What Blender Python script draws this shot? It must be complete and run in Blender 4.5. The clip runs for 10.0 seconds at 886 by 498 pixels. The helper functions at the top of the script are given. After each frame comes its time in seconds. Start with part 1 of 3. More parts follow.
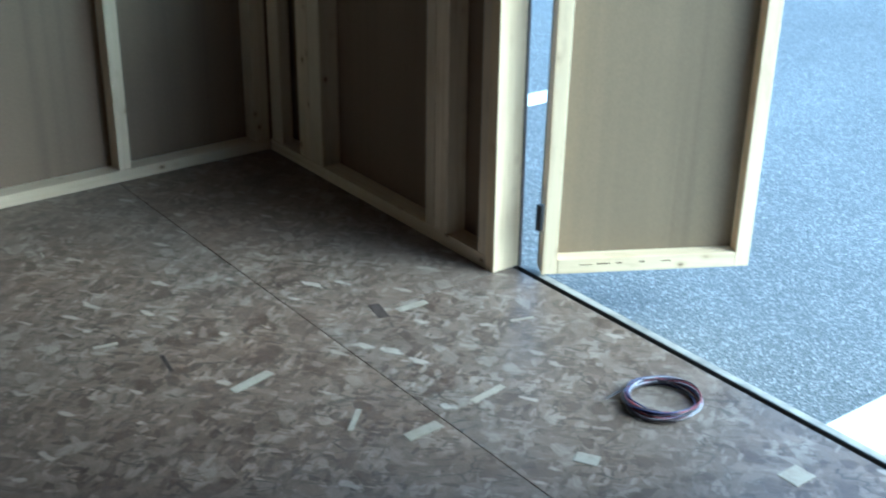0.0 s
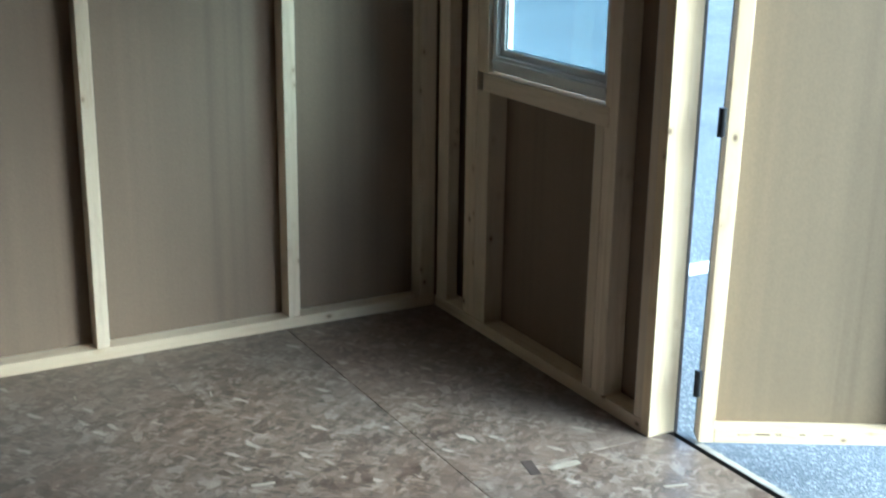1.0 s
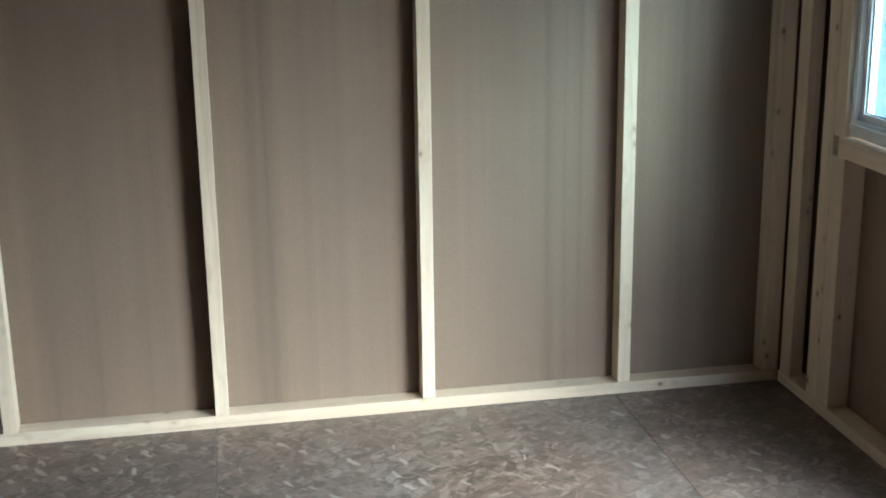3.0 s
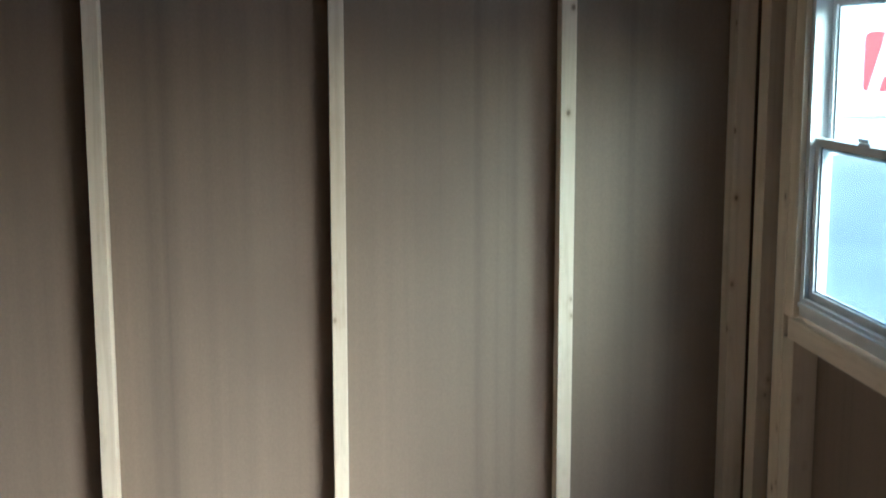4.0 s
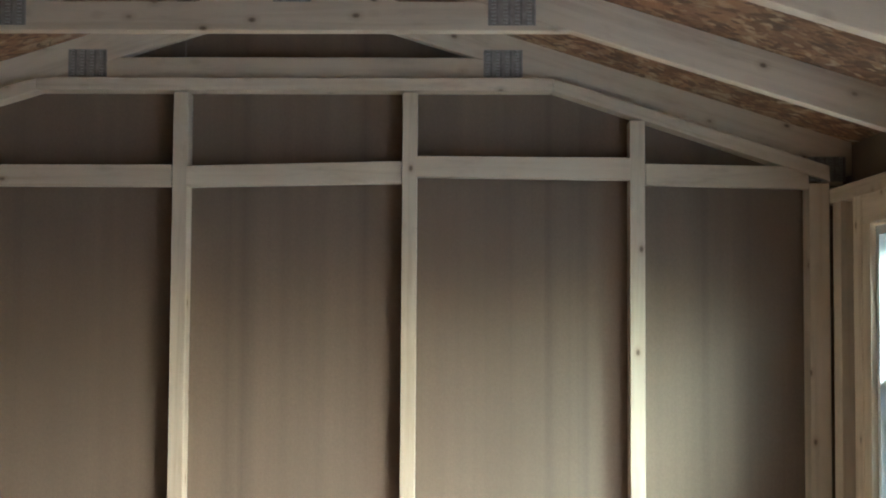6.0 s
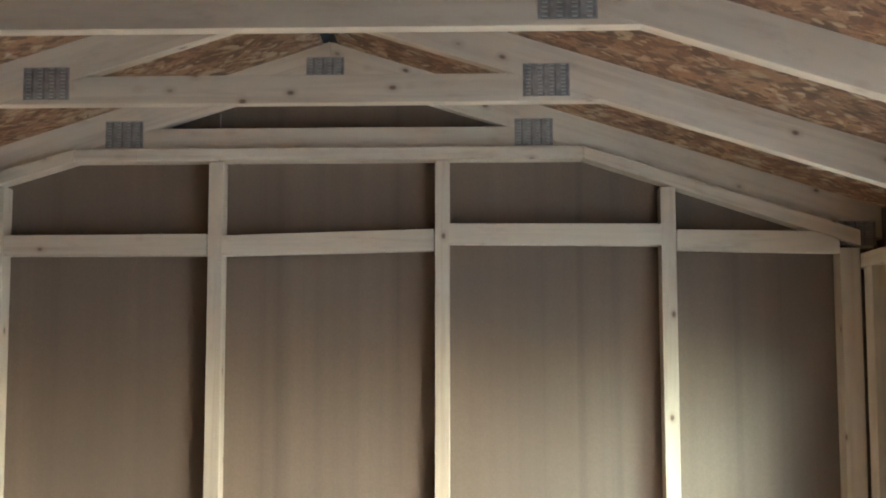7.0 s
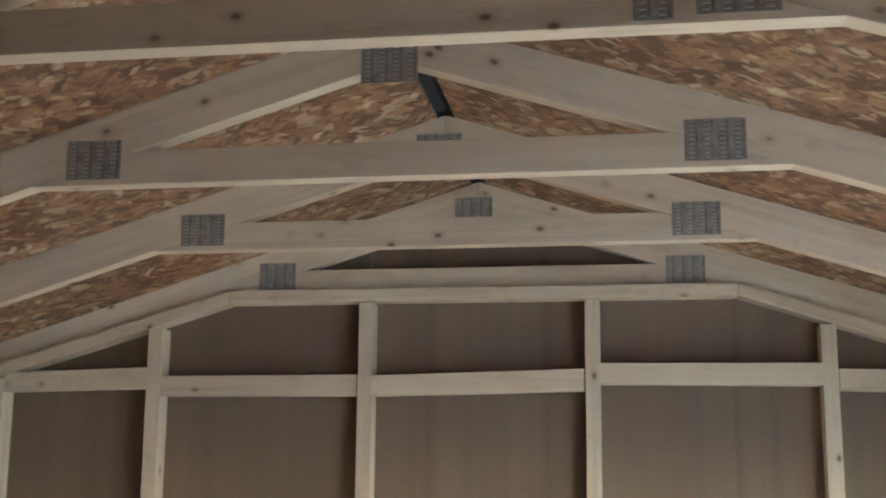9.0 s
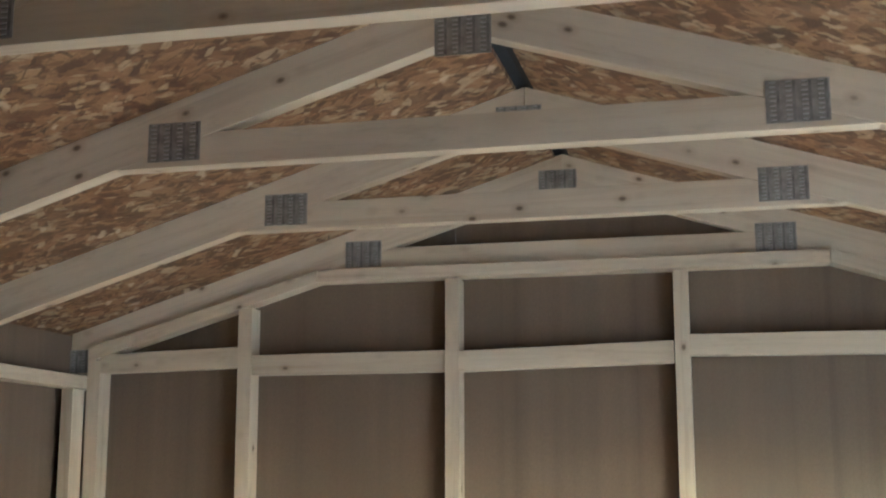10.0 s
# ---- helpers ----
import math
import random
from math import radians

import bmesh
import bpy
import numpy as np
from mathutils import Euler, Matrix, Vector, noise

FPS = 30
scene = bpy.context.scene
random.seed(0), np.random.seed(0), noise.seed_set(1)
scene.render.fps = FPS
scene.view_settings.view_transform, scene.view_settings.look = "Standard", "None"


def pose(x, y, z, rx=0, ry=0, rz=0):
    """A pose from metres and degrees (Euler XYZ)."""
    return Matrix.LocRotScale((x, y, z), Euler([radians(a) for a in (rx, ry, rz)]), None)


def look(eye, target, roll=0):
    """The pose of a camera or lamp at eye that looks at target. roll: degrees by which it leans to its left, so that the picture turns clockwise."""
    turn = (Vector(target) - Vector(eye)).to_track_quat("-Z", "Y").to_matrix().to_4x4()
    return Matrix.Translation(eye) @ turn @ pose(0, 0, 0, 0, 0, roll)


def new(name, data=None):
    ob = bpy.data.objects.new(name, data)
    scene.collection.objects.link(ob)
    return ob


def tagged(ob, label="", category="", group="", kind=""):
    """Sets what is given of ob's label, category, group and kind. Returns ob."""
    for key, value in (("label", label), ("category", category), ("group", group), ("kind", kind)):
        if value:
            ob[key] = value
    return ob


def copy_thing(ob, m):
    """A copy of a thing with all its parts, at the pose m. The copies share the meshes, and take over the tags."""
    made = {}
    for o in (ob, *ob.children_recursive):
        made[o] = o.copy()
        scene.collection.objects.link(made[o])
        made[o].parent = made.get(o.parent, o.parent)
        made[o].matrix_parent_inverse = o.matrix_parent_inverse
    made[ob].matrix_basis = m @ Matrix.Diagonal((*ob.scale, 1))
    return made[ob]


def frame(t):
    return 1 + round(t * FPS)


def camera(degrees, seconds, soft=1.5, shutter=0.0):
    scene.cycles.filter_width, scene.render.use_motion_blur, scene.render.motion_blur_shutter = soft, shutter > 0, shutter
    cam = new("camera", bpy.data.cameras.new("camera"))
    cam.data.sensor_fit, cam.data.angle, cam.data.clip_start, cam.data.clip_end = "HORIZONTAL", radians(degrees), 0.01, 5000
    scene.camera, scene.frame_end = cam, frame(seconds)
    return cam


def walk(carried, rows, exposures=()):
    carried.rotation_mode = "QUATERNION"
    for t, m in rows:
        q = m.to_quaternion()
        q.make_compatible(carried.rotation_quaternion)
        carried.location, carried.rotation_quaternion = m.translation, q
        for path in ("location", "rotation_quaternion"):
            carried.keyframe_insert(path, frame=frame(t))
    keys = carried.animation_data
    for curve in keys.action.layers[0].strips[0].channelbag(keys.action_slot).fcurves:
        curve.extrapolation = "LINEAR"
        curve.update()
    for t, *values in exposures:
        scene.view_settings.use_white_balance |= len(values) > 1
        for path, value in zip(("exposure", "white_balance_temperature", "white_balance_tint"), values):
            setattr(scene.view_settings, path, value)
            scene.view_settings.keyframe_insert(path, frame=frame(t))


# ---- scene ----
cam = camera(39.0, 10.0, 1.9, 0.3)
PATH = [
    (0, (-0.48, -3.477, 1.419), (0.618, -2.023, 0.594), 0.7),
    (0.5, (-0.535, -3.48, 1.446), (0.469, -1.92, 0.698), 1.0),
    (1, (-0.508, -3.531, 1.415), (0.422, -1.858, 0.836), 0.8),
    (1.5, (-0.525, -3.549, 1.378), (0.282, -1.783, 0.896), 0.2),
    (2, (-0.434, -3.537, 1.455), (0.128, -1.681, 0.966), -0.6),
    (3.3, (-0.202, -3.409, 1.477), (0.117, -1.508, 0.942), -0.2),
    (3.5, (-0.121, -3.358, 1.469), (0.209, -1.445, 0.988), 1.2),
    (4, (0.226, -3.256, 1.508), (0.44, -1.294, 1.186), -0.1),
    (4.5, (0.459, -3.252, 1.568), (0.462, -1.266, 1.332), 0.25),
    (5, (0.592, -3.306, 1.507), (0.508, -1.311, 1.402), 0.6),
    (5.5, (0.564, -3.317, 1.463), (0.495, -1.318, 1.485), -0.4),
    (6, (0.454, -3.323, 1.444), (0.42, -1.325, 1.539), 0.3),
    (7.3, (0.401, -3.353, 1.463), (0.321, -1.366, 1.684), -0.6),
    (7.5, (0.421, -3.328, 1.466), (0.301, -1.346, 1.708), -0.5),
    (8, (0.419, -3.33, 1.478), (0.249, -1.361, 1.785), -0.3),
    (8.5, (0.412, -3.331, 1.487), (0.201, -1.374, 1.841), 0.5),
    (9, (0.413, -3.327, 1.493), (0.116, -1.388, 1.886), 0.5),
    (9.5, (0.417, -3.325, 1.49), (0.036, -1.407, 1.909), 0.4),
    (10, (0.442, -3.307, 1.485), (-0.007, -1.391, 1.844), -0.1),
]
EXPOSURE = [(0.0, 1.62, 4270, -14), (1.0, 2.1, 4600, -11), (2.2, 2.78, 4650, -6), (3.5, 2.7, 4700, -5), (4.5, 2.76, 4890, -4), (6.0, 3.36, 5160, -4), (7.5, 4.0, 5300, -3), (10.0, 4.06, 5270, -6)]
walk(cam, [(t, look(eye, target, roll)) for t, eye, target, roll in PATH], EXPOSURE)

# ---------------------------------------------------------------- world and light
world = bpy.data.worlds.new("sky")
scene.world = world
world.use_nodes = True
wn = world.node_tree
wbg = wn.nodes["Background"]
sky = wn.nodes.new("ShaderNodeTexSky")
sky.sky_type = "NISHITA"
sky.sun_disc = False
sky.sun_elevation = radians(34)
sky.sun_rotation = radians(140)
sky.air_density, sky.dust_density, sky.ozone_density = 1.0, 5.0, 1.5
wn.links.new(sky.outputs[0], wbg.inputs[0])
wbg.inputs[1].default_value = 0.2
sun = new("sun", bpy.data.lights.new("sun", "SUN"))
sun.data.energy, sun.data.angle, sun.data.color = 0.13, radians(36), (0.86, 0.94, 1.0)
sun.matrix_world = look((5.33, -6.35, 5.59), (0, 0, 0))

# ---------------------------------------------------------------- plan, metres
EAST, WEST = 1.424, -1.395       # stud faces of the long walls
DEEP = 0.064                     # depth of the wall framing
THICK = 0.038                    # thickness of the lumber
SKIN = 0.012                     # siding
SOUTH = -4.9                     # inner face of the far gable
PLATE_Z = 1.765                  # top of the long walls
RISE = 0.3125                    # slope of the roof
TOP, UNDER = 2.356, 2.266        # rafter edges at the ridge
TRUSS_Y = [-0.61 - 0.61 * k for k in range(7)]
DOOR_N, DOOR_S, DOOR_Z = -1.178, -2.6, 1.69
GROUND = -0.16


# ---------------------------------------------------------------- materials
def material(name):
    m = bpy.data.materials.new(name)
    m.use_nodes = True
    return m, m.node_tree.nodes, m.node_tree.links, m.node_tree.nodes["Principled BSDF"]


def node(nodes, kind, **values):
    n = nodes.new(kind)
    for key, value in values.items():
        n.inputs[key.replace("_", " ")].default_value = value
    return n


def ramp(nodes, links, fac, stops, steps=False):
    r = nodes.new("ShaderNodeValToRGB")
    r.color_ramp.interpolation = "CONSTANT" if steps else "LINEAR"
    els = r.color_ramp.elements
    while len(els) < len(stops):
        els.new(0.5)
    for e, (p, c) in zip(els, stops):
        e.position, e.color = p, (*c, 1)
    links.new(fac, r.inputs[0])
    return r.outputs[0]


def blend(nodes, links, a, b, fac, mode="MIX"):
    m = nodes.new("ShaderNodeMix")
    m.data_type, m.blend_type = "RGBA", mode
    for slot, v in ((0, fac), (6, a), (7, b)):
        if isinstance(v, (int, float)):
            m.inputs[slot].default_value = v
        elif isinstance(v, tuple):
            m.inputs[slot].default_value = (*v, 1)
        else:
            links.new(v, m.inputs[slot])
    return m.outputs[2]


def place(nodes, links, scale, turn=(0, 0, 0), spread=True):
    tc = nodes.new("ShaderNodeTexCoord")
    out = tc.outputs["Object"]
    if spread:
        info = nodes.new("ShaderNodeObjectInfo")
        mul = nodes.new("ShaderNodeMath")
        mul.operation = "MULTIPLY"
        links.new(info.outputs["Random"], mul.inputs[0])
        mul.inputs[1].default_value = 37.0
        add = nodes.new("ShaderNodeVectorMath")
        links.new(out, add.inputs[0])
        links.new(mul.outputs[0], add.inputs[1])
        out = add.outputs[0]
    if any(turn):
        mp = nodes.new("ShaderNodeMapping")
        mp.inputs["Rotation"].default_value = [radians(a) for a in turn]
        links.new(out, mp.inputs[0])
        out = mp.outputs[0]
    mp = nodes.new("ShaderNodeMapping")
    mp.inputs["Scale"].default_value = scale
    links.new(out, mp.inputs[0])
    return mp.outputs[0]


def relief(nodes, links, bsdf, height, strength, distance=0.002):
    b = nodes.new("ShaderNodeBump")
    b.inputs["Strength"].default_value, b.inputs["Distance"].default_value = strength, distance
    links.new(height, b.inputs["Height"])
    links.new(b.outputs[0], bsdf.inputs["Normal"])


def plain(name, colour, rough=0.5, metal=0.0, mottle=0.12, scale=20):
    m, n, l, b = material(name)
    noi = node(n, "ShaderNodeTexNoise", Scale=scale, Detail=5.0)
    l.new(place(n, l, (1, 1, 1)), noi.inputs["Vector"])
    lo, hi = [tuple(c * k for c in colour) for k in (1 - mottle, 1 + mottle)]
    l.new(ramp(n, l, noi.outputs[0], [(0.3, lo), (0.7, hi)]), b.inputs["Base Color"])
    b.inputs["Roughness"].default_value, b.inputs["Metallic"].default_value = rough, metal
    return m


def lumber_material(name, pale, dark, knots=0.75):
    """Sawn pine, grain along the local z axis."""
    m, n, l, b = material(name)
    v = place(n, l, (38, 38, 1.6))
    grain = node(n, "ShaderNodeTexNoise", Scale=1.0, Detail=6.0, Roughness=0.65, Distortion=0.6)
    l.new(v, grain.inputs["Vector"])
    broad = node(n, "ShaderNodeTexNoise", Scale=1.0, Detail=3.0)
    l.new(place(n, l, (5, 5, 0.9)), broad.inputs["Vector"])
    col = ramp(n, l, grain.outputs[0], [(0.28, dark), (0.5, pale), (0.8, tuple(c * 1.1 for c in pale))])
    col = blend(n, l, col, tuple(c * k for c, k in zip(pale, (0.86, 0.82, 0.76))), ramp(n, l, broad.outputs[0], [(0.42, (0, 0, 0)), (0.7, (0.8, 0.8, 0.8))]))
    info = n.new("ShaderNodeObjectInfo")
    col = blend(n, l, col, ramp(n, l, info.outputs["Random"], [(0.0, (0.86, 0.84, 0.8)), (1.0, (1.05, 1.03, 1.0))]), 1.0, "MULTIPLY")
    kn = node(n, "ShaderNodeTexVoronoi", Scale=1.0, Randomness=1.0)
    l.new(place(n, l, (17, 17, 11)), kn.inputs["Vector"])
    spot = ramp(n, l, kn.outputs["Distance"], [(0.05, (knots,) * 3), (0.12, (0, 0, 0))])
    ring = ramp(n, l, kn.outputs["Distance"], [(0.08, (0.5 * knots,) * 3), (0.26, (0, 0, 0))])
    pick = n.new("ShaderNodeSeparateColor")
    l.new(kn.outputs["Color"], pick.inputs[0])
    some = ramp(n, l, pick.outputs[0], [(0.44, (0, 0, 0)), (0.46, (1, 1, 1))])
    col = blend(n, l, col, (0.36, 0.22, 0.11), blend(n, l, ring, some, 1.0, "MULTIPLY"))
    col = blend(n, l, col, (0.09, 0.045, 0.022), blend(n, l, spot, some, 1.0, "MULTIPLY"))
    soil = node(n, "ShaderNodeTexNoise", Scale=1.0, Detail=6.0, Roughness=0.7)
    l.new(place(n, l, (26, 26, 7)), soil.inputs["Vector"])
    col = blend(n, l, col, ramp(n, l, soil.outputs[0], [(0.3, (0.84, 0.81, 0.78)), (0.44, (1, 1, 1)), (0.7, (1.05, 1.05, 1.05))]), 0.8, "MULTIPLY")
    l.new(col, b.inputs["Base Color"])
    b.inputs["Roughness"].default_value = 0.62
    relief(n, l, b, grain.outputs[0], 0.35, 0.0012)
    return m


def math_node(n, l, kind, a, b=None, clamp=False):
    m = n.new("ShaderNodeMath")
    m.operation, m.use_clamp = kind, clamp
    for slot, v in enumerate((a, b)):
        if v is None:
            continue
        if isinstance(v, (int, float)):
            m.inputs[slot].default_value = v
        else:
            l.new(v, m.inputs[slot])
    return m.outputs[0]


def strand_material(name, tones, flake, grey, rough=0.6, slim=3.0, cover=(0.1, 0.55), warm=(1.0, 1.0, 1.0), bold=0.5, glow=None):
    """Pressed wood strands: layers of torn flakes of many sizes lying every way, in the local x-y plane.
    bold: how far flakes stand out of the mean tone; glow: the tone of a few pale flakes."""
    m, n, l, b = material(name)
    mean = tuple(sum(t[i] for t in tones) / len(tones) for i in range(3))
    col, high = mean, 0.5
    layers = ((17, 1.0, 0.55, 1.0), (71, 0.62, 0.8, 0.85), (-38, 0.55, 1.0, 0.8), (125, 0.5, 1.25, 1.2), (-8, 0.42, 0.7, 1.0), (48, 0.34, 1.6, 1.3), (96, 0.3, 1.1, 0.7), (150, 0.22, 2.1, 1.2))
    for k, (turn, part_of, fine, thin) in enumerate(layers):
        warp = node(n, "ShaderNodeTexNoise", Scale=7.0 + 3.0 * k, Detail=4.0, Roughness=0.7)
        l.new(place(n, l, (1, 1, 1)), warp.inputs["Vector"])
        v = place(n, l, (flake * fine, flake * fine * slim * thin, 1), (0, 0, turn))
        shift = n.new("ShaderNodeVectorMath")
        shift.operation = "MULTIPLY_ADD"
        l.new(warp.outputs["Color"], shift.inputs[0])
        shift.inputs[1].default_value = (0.8, 0.8, 0)
        l.new(v, shift.inputs[2])
        vor = node(n, "ShaderNodeTexVoronoi", Scale=1.0, Randomness=1.0)
        l.new(shift.outputs[0], vor.inputs["Vector"])
        sep = n.new("ShaderNodeSeparateColor")
        l.new(vor.outputs["Color"], sep.inputs[0])
        step = 0.96 / (len(tones) - 1)
        tone = ramp(n, l, sep.outputs[0], [(i * step, t) for i, t in enumerate(tones[k % len(tones):] + tones[:k % len(tones)])], steps=True)
        grain = node(n, "ShaderNodeTexNoise", Scale=1.0, Detail=4.0, Roughness=0.7)
        l.new(place(n, l, (26, 260, 1), (0, 0, turn)), grain.inputs["Vector"])
        tone = blend(n, l, tone, ramp(n, l, grain.outputs[0], [(0.28, (0.7, 0.68, 0.66)), (0.72, (1.2, 1.2, 1.2))]), 1.0, "MULTIPLY")
        # a flake fades out unevenly towards its edge
        fray = math_node(n, l, "ADD", vor.outputs["Distance"], math_node(n, l, "MULTIPLY", grain.outputs[0], 0.35))
        fade = ramp(n, l, fray, [(0.72, (1, 1, 1)), (0.95, (0, 0, 0))])
        chosen = math_node(n, l, "LESS_THAN", sep.outputs[1], part_of)
        amount = math_node(n, l, "MULTIPLY", math_node(n, l, "MULTIPLY", chosen, fade), bold + 0.4 * (k == 0))
        col = blend(n, l, col, tone, amount)
        high = blend(n, l, high if k else (0.5, 0.5, 0.5), sep.outputs[2], amount)
    crack = node(n, "ShaderNodeTexVoronoi", Scale=1.0, Randomness=1.0)
    crack.feature = "DISTANCE_TO_EDGE"
    l.new(place(n, l, (flake * 0.5, flake * 1.6, 1), (0, 0, 28)), crack.inputs["Vector"])
    open_at = node(n, "ShaderNodeTexNoise", Scale=14.0, Detail=3.0)
    l.new(place(n, l, (1, 1, 1)), open_at.inputs["Vector"])
    line = ramp(n, l, crack.outputs["Distance"], [(0.012, (1, 1, 1)), (0.04, (0, 0, 0))])
    mask = ramp(n, l, open_at.outputs[0], [(0.5, (0, 0, 0)), (0.58, (0.75, 0.75, 0.75))])
    col = blend(n, l, col, tuple(c * 0.3 for c in mean), blend(n, l, line, mask, 1.0, "MULTIPLY"))
    if glow:
        spark = node(n, "ShaderNodeTexVoronoi", Scale=1.0, Randomness=1.0)
        warp = node(n, "ShaderNodeTexNoise", Scale=22.0, Detail=4.0)
        l.new(place(n, l, (1, 1, 1)), warp.inputs["Vector"])
        shift = n.new("ShaderNodeVectorMath")
        shift.operation = "MULTIPLY_ADD"
        l.new(warp.outputs["Color"], shift.inputs[0])
        shift.inputs[1].default_value = (1.3, 1.3, 0)
        l.new(place(n, l, (flake * 0.8, flake * slim * 0.9, 1), (0, 0, 63)), shift.inputs[2])
        l.new(shift.outputs[0], spark.inputs["Vector"])
        sep = n.new("ShaderNodeSeparateColor")
        l.new(spark.outputs["Color"], sep.inputs[0])
        some = math_node(n, l, "LESS_THAN", sep.outputs[0], 0.085)
        amount = math_node(n, l, "MULTIPLY", some, ramp(n, l, spark.outputs["Distance"], [(0.25, (0.85, 0.85, 0.85)), (0.4, (0, 0, 0))]))
        col = blend(n, l, col, glow, amount)
    broad = node(n, "ShaderNodeTexNoise", Scale=2.2, Detail=4.0)
    l.new(place(n, l, (1, 1, 1)), broad.inputs["Vector"])
    col = blend(n, l, col, grey, ramp(n, l, broad.outputs[0], [(0.35, (cover[0],) * 3), (0.75, (cover[1],) * 3)]))
    wash = node(n, "ShaderNodeTexNoise", Scale=1.3, Detail=3.0)
    l.new(place(n, l, (1, 1, 1)), wash.inputs["Vector"])
    col = blend(n, l, col, ramp(n, l, wash.outputs[0], [(0.35, (1, 1, 1)), (0.62, warm)]), 1.0, "MULTIPLY")
    blot = node(n, "ShaderNodeTexNoise", Scale=9.0, Detail=5.0, Roughness=0.65)
    l.new(place(n, l, (1, 1, 1)), blot.inputs["Vector"])
    col = blend(n, l, col, ramp(n, l, blot.outputs[0], [(0.3, (0.7, 0.68, 0.67)), (0.5, (1, 1, 1)), (0.7, (1.2, 1.18, 1.16))]), 0.8, "MULTIPLY")
    l.new(col, b.inputs["Base Color"])
    l.new(math_node(n, l, "ADD", math_node(n, l, "MULTIPLY", blot.outputs[0], 0.3), rough - 0.15), b.inputs["Roughness"])
    relief(n, l, b, high, 0.6, 0.0016)
    return m


def siding_material(name, tone):
    """The rough back of pressed siding, with faint streaks down the sheet."""
    m, n, l, b = material(name)
    streak = node(n, "ShaderNodeTexNoise", Scale=1.0, Detail=4.0, Roughness=0.6)
    l.new(place(n, l, (14, 14, 0.16)), streak.inputs["Vector"])
    fibre = node(n, "ShaderNodeTexNoise", Scale=1.0, Detail=5.0)
    l.new(place(n, l, (160, 160, 120)), fibre.inputs["Vector"])
    col = ramp(n, l, streak.outputs[0], [(0.28, tuple(c * 0.78 for c in tone)), (0.42, tuple(c * 0.95 for c in tone)), (0.55, tone), (0.75, tuple(c * 1.12 for c in tone))])
    col = blend(n, l, col, ramp(n, l, fibre.outputs[0], [(0.3, (0.93, 0.93, 0.93)), (0.7, (1.06, 1.06, 1.06))]), 1.0, "MULTIPLY")
    stain = node(n, "ShaderNodeTexNoise", Scale=2.4, Detail=5.0)
    l.new(place(n, l, (1, 1, 0.6)), stain.inputs["Vector"])
    col = blend(n, l, col, tuple(c * 0.8 for c in tone), ramp(n, l, stain.outputs[0], [(0.5, (0, 0, 0)), (0.75, (0.6, 0.6, 0.6))]))
    l.new(col, b.inputs["Base Color"])
    b.inputs["Roughness"].default_value = 0.7
    relief(n, l, b, fibre.outputs[0], 0.2, 0.0006)
    return m


def asphalt_material():
    m, n, l, b = material("asphalt")
    grit = node(n, "ShaderNodeTexVoronoi", Scale=185.0)
    l.new(place(n, l, (1, 1, 1), spread=False), grit.inputs["Vector"])
    sep = n.new("ShaderNodeSeparateColor")
    l.new(grit.outputs["Color"], sep.inputs[0])
    patch = node(n, "ShaderNodeTexNoise", Scale=0.9, Detail=6.0)
    l.new(place(n, l, (1, 1, 1), spread=False), patch.inputs["Vector"])
    col = ramp(n, l, sep.outputs[0], [(0.0, (0.1, 0.108, 0.115)), (0.75, (0.17, 0.182, 0.191)), (0.97, (0.34, 0.355, 0.365))])
    col = blend(n, l, col, ramp(n, l, patch.outputs[0], [(0.3, (0.8, 0.8, 0.8)), (0.7, (1.15, 1.15, 1.15))]), 1.0, "MULTIPLY")
    l.new(col, b.inputs["Base Color"])
    b.inputs["Roughness"].default_value = 0.8
    relief(n, l, b, grit.outputs["Distance"], 0.7, 0.004)
    return m


def glass_material():
    """Double glazing: tinted light passes straight through, with a faint mirror on top."""
    m, n, l, b = material("window_glass")
    clear = n.new("ShaderNodeBsdfTransparent")
    clear.inputs[0].default_value = (0.84, 0.93, 0.94, 1)
    gloss = n.new("ShaderNodeBsdfGlossy")
    gloss.inputs["Roughness"].default_value = 0.02
    mix = n.new("ShaderNodeMixShader")
    mix.inputs[0].default_value = 0.05
    l.new(clear.outputs[0], mix.inputs[1])
    l.new(gloss.outputs[0], mix.inputs[2])
    l.new(mix.outputs[0], n["Material Output"].inputs[0])
    n.remove(b)
    return m


def screen_material():
    """Fine dark insect mesh: part of the light passes between the threads."""
    m, n, l, b = material("insect_mesh")
    b.inputs["Base Color"].default_value = (0.3, 0.32, 0.32, 1)
    b.inputs["Roughness"].default_value = 0.6
    b.inputs["Alpha"].default_value = 0.1
    return m


PINE = lumber_material("pine", (0.72, 0.625, 0.5), (0.58, 0.47, 0.345))
PINE_DOOR = lumber_material("door_pine", (0.72, 0.61, 0.43), (0.56, 0.43, 0.26))
ROOF_OSB = strand_material("roof_strand_board", [(0.11, 0.057, 0.033), (0.34, 0.2, 0.108), (0.19, 0.1, 0.054), (0.4, 0.255, 0.138), (0.26, 0.145, 0.077), (0.14, 0.072, 0.04), (0.36, 0.225, 0.122), (0.55, 0.44, 0.29)], 19.0, (0.29, 0.175, 0.096), 0.6, 1.8, (0.0, 0.2), (0.95, 0.86, 0.8), 0.85, (0.66, 0.57, 0.42))
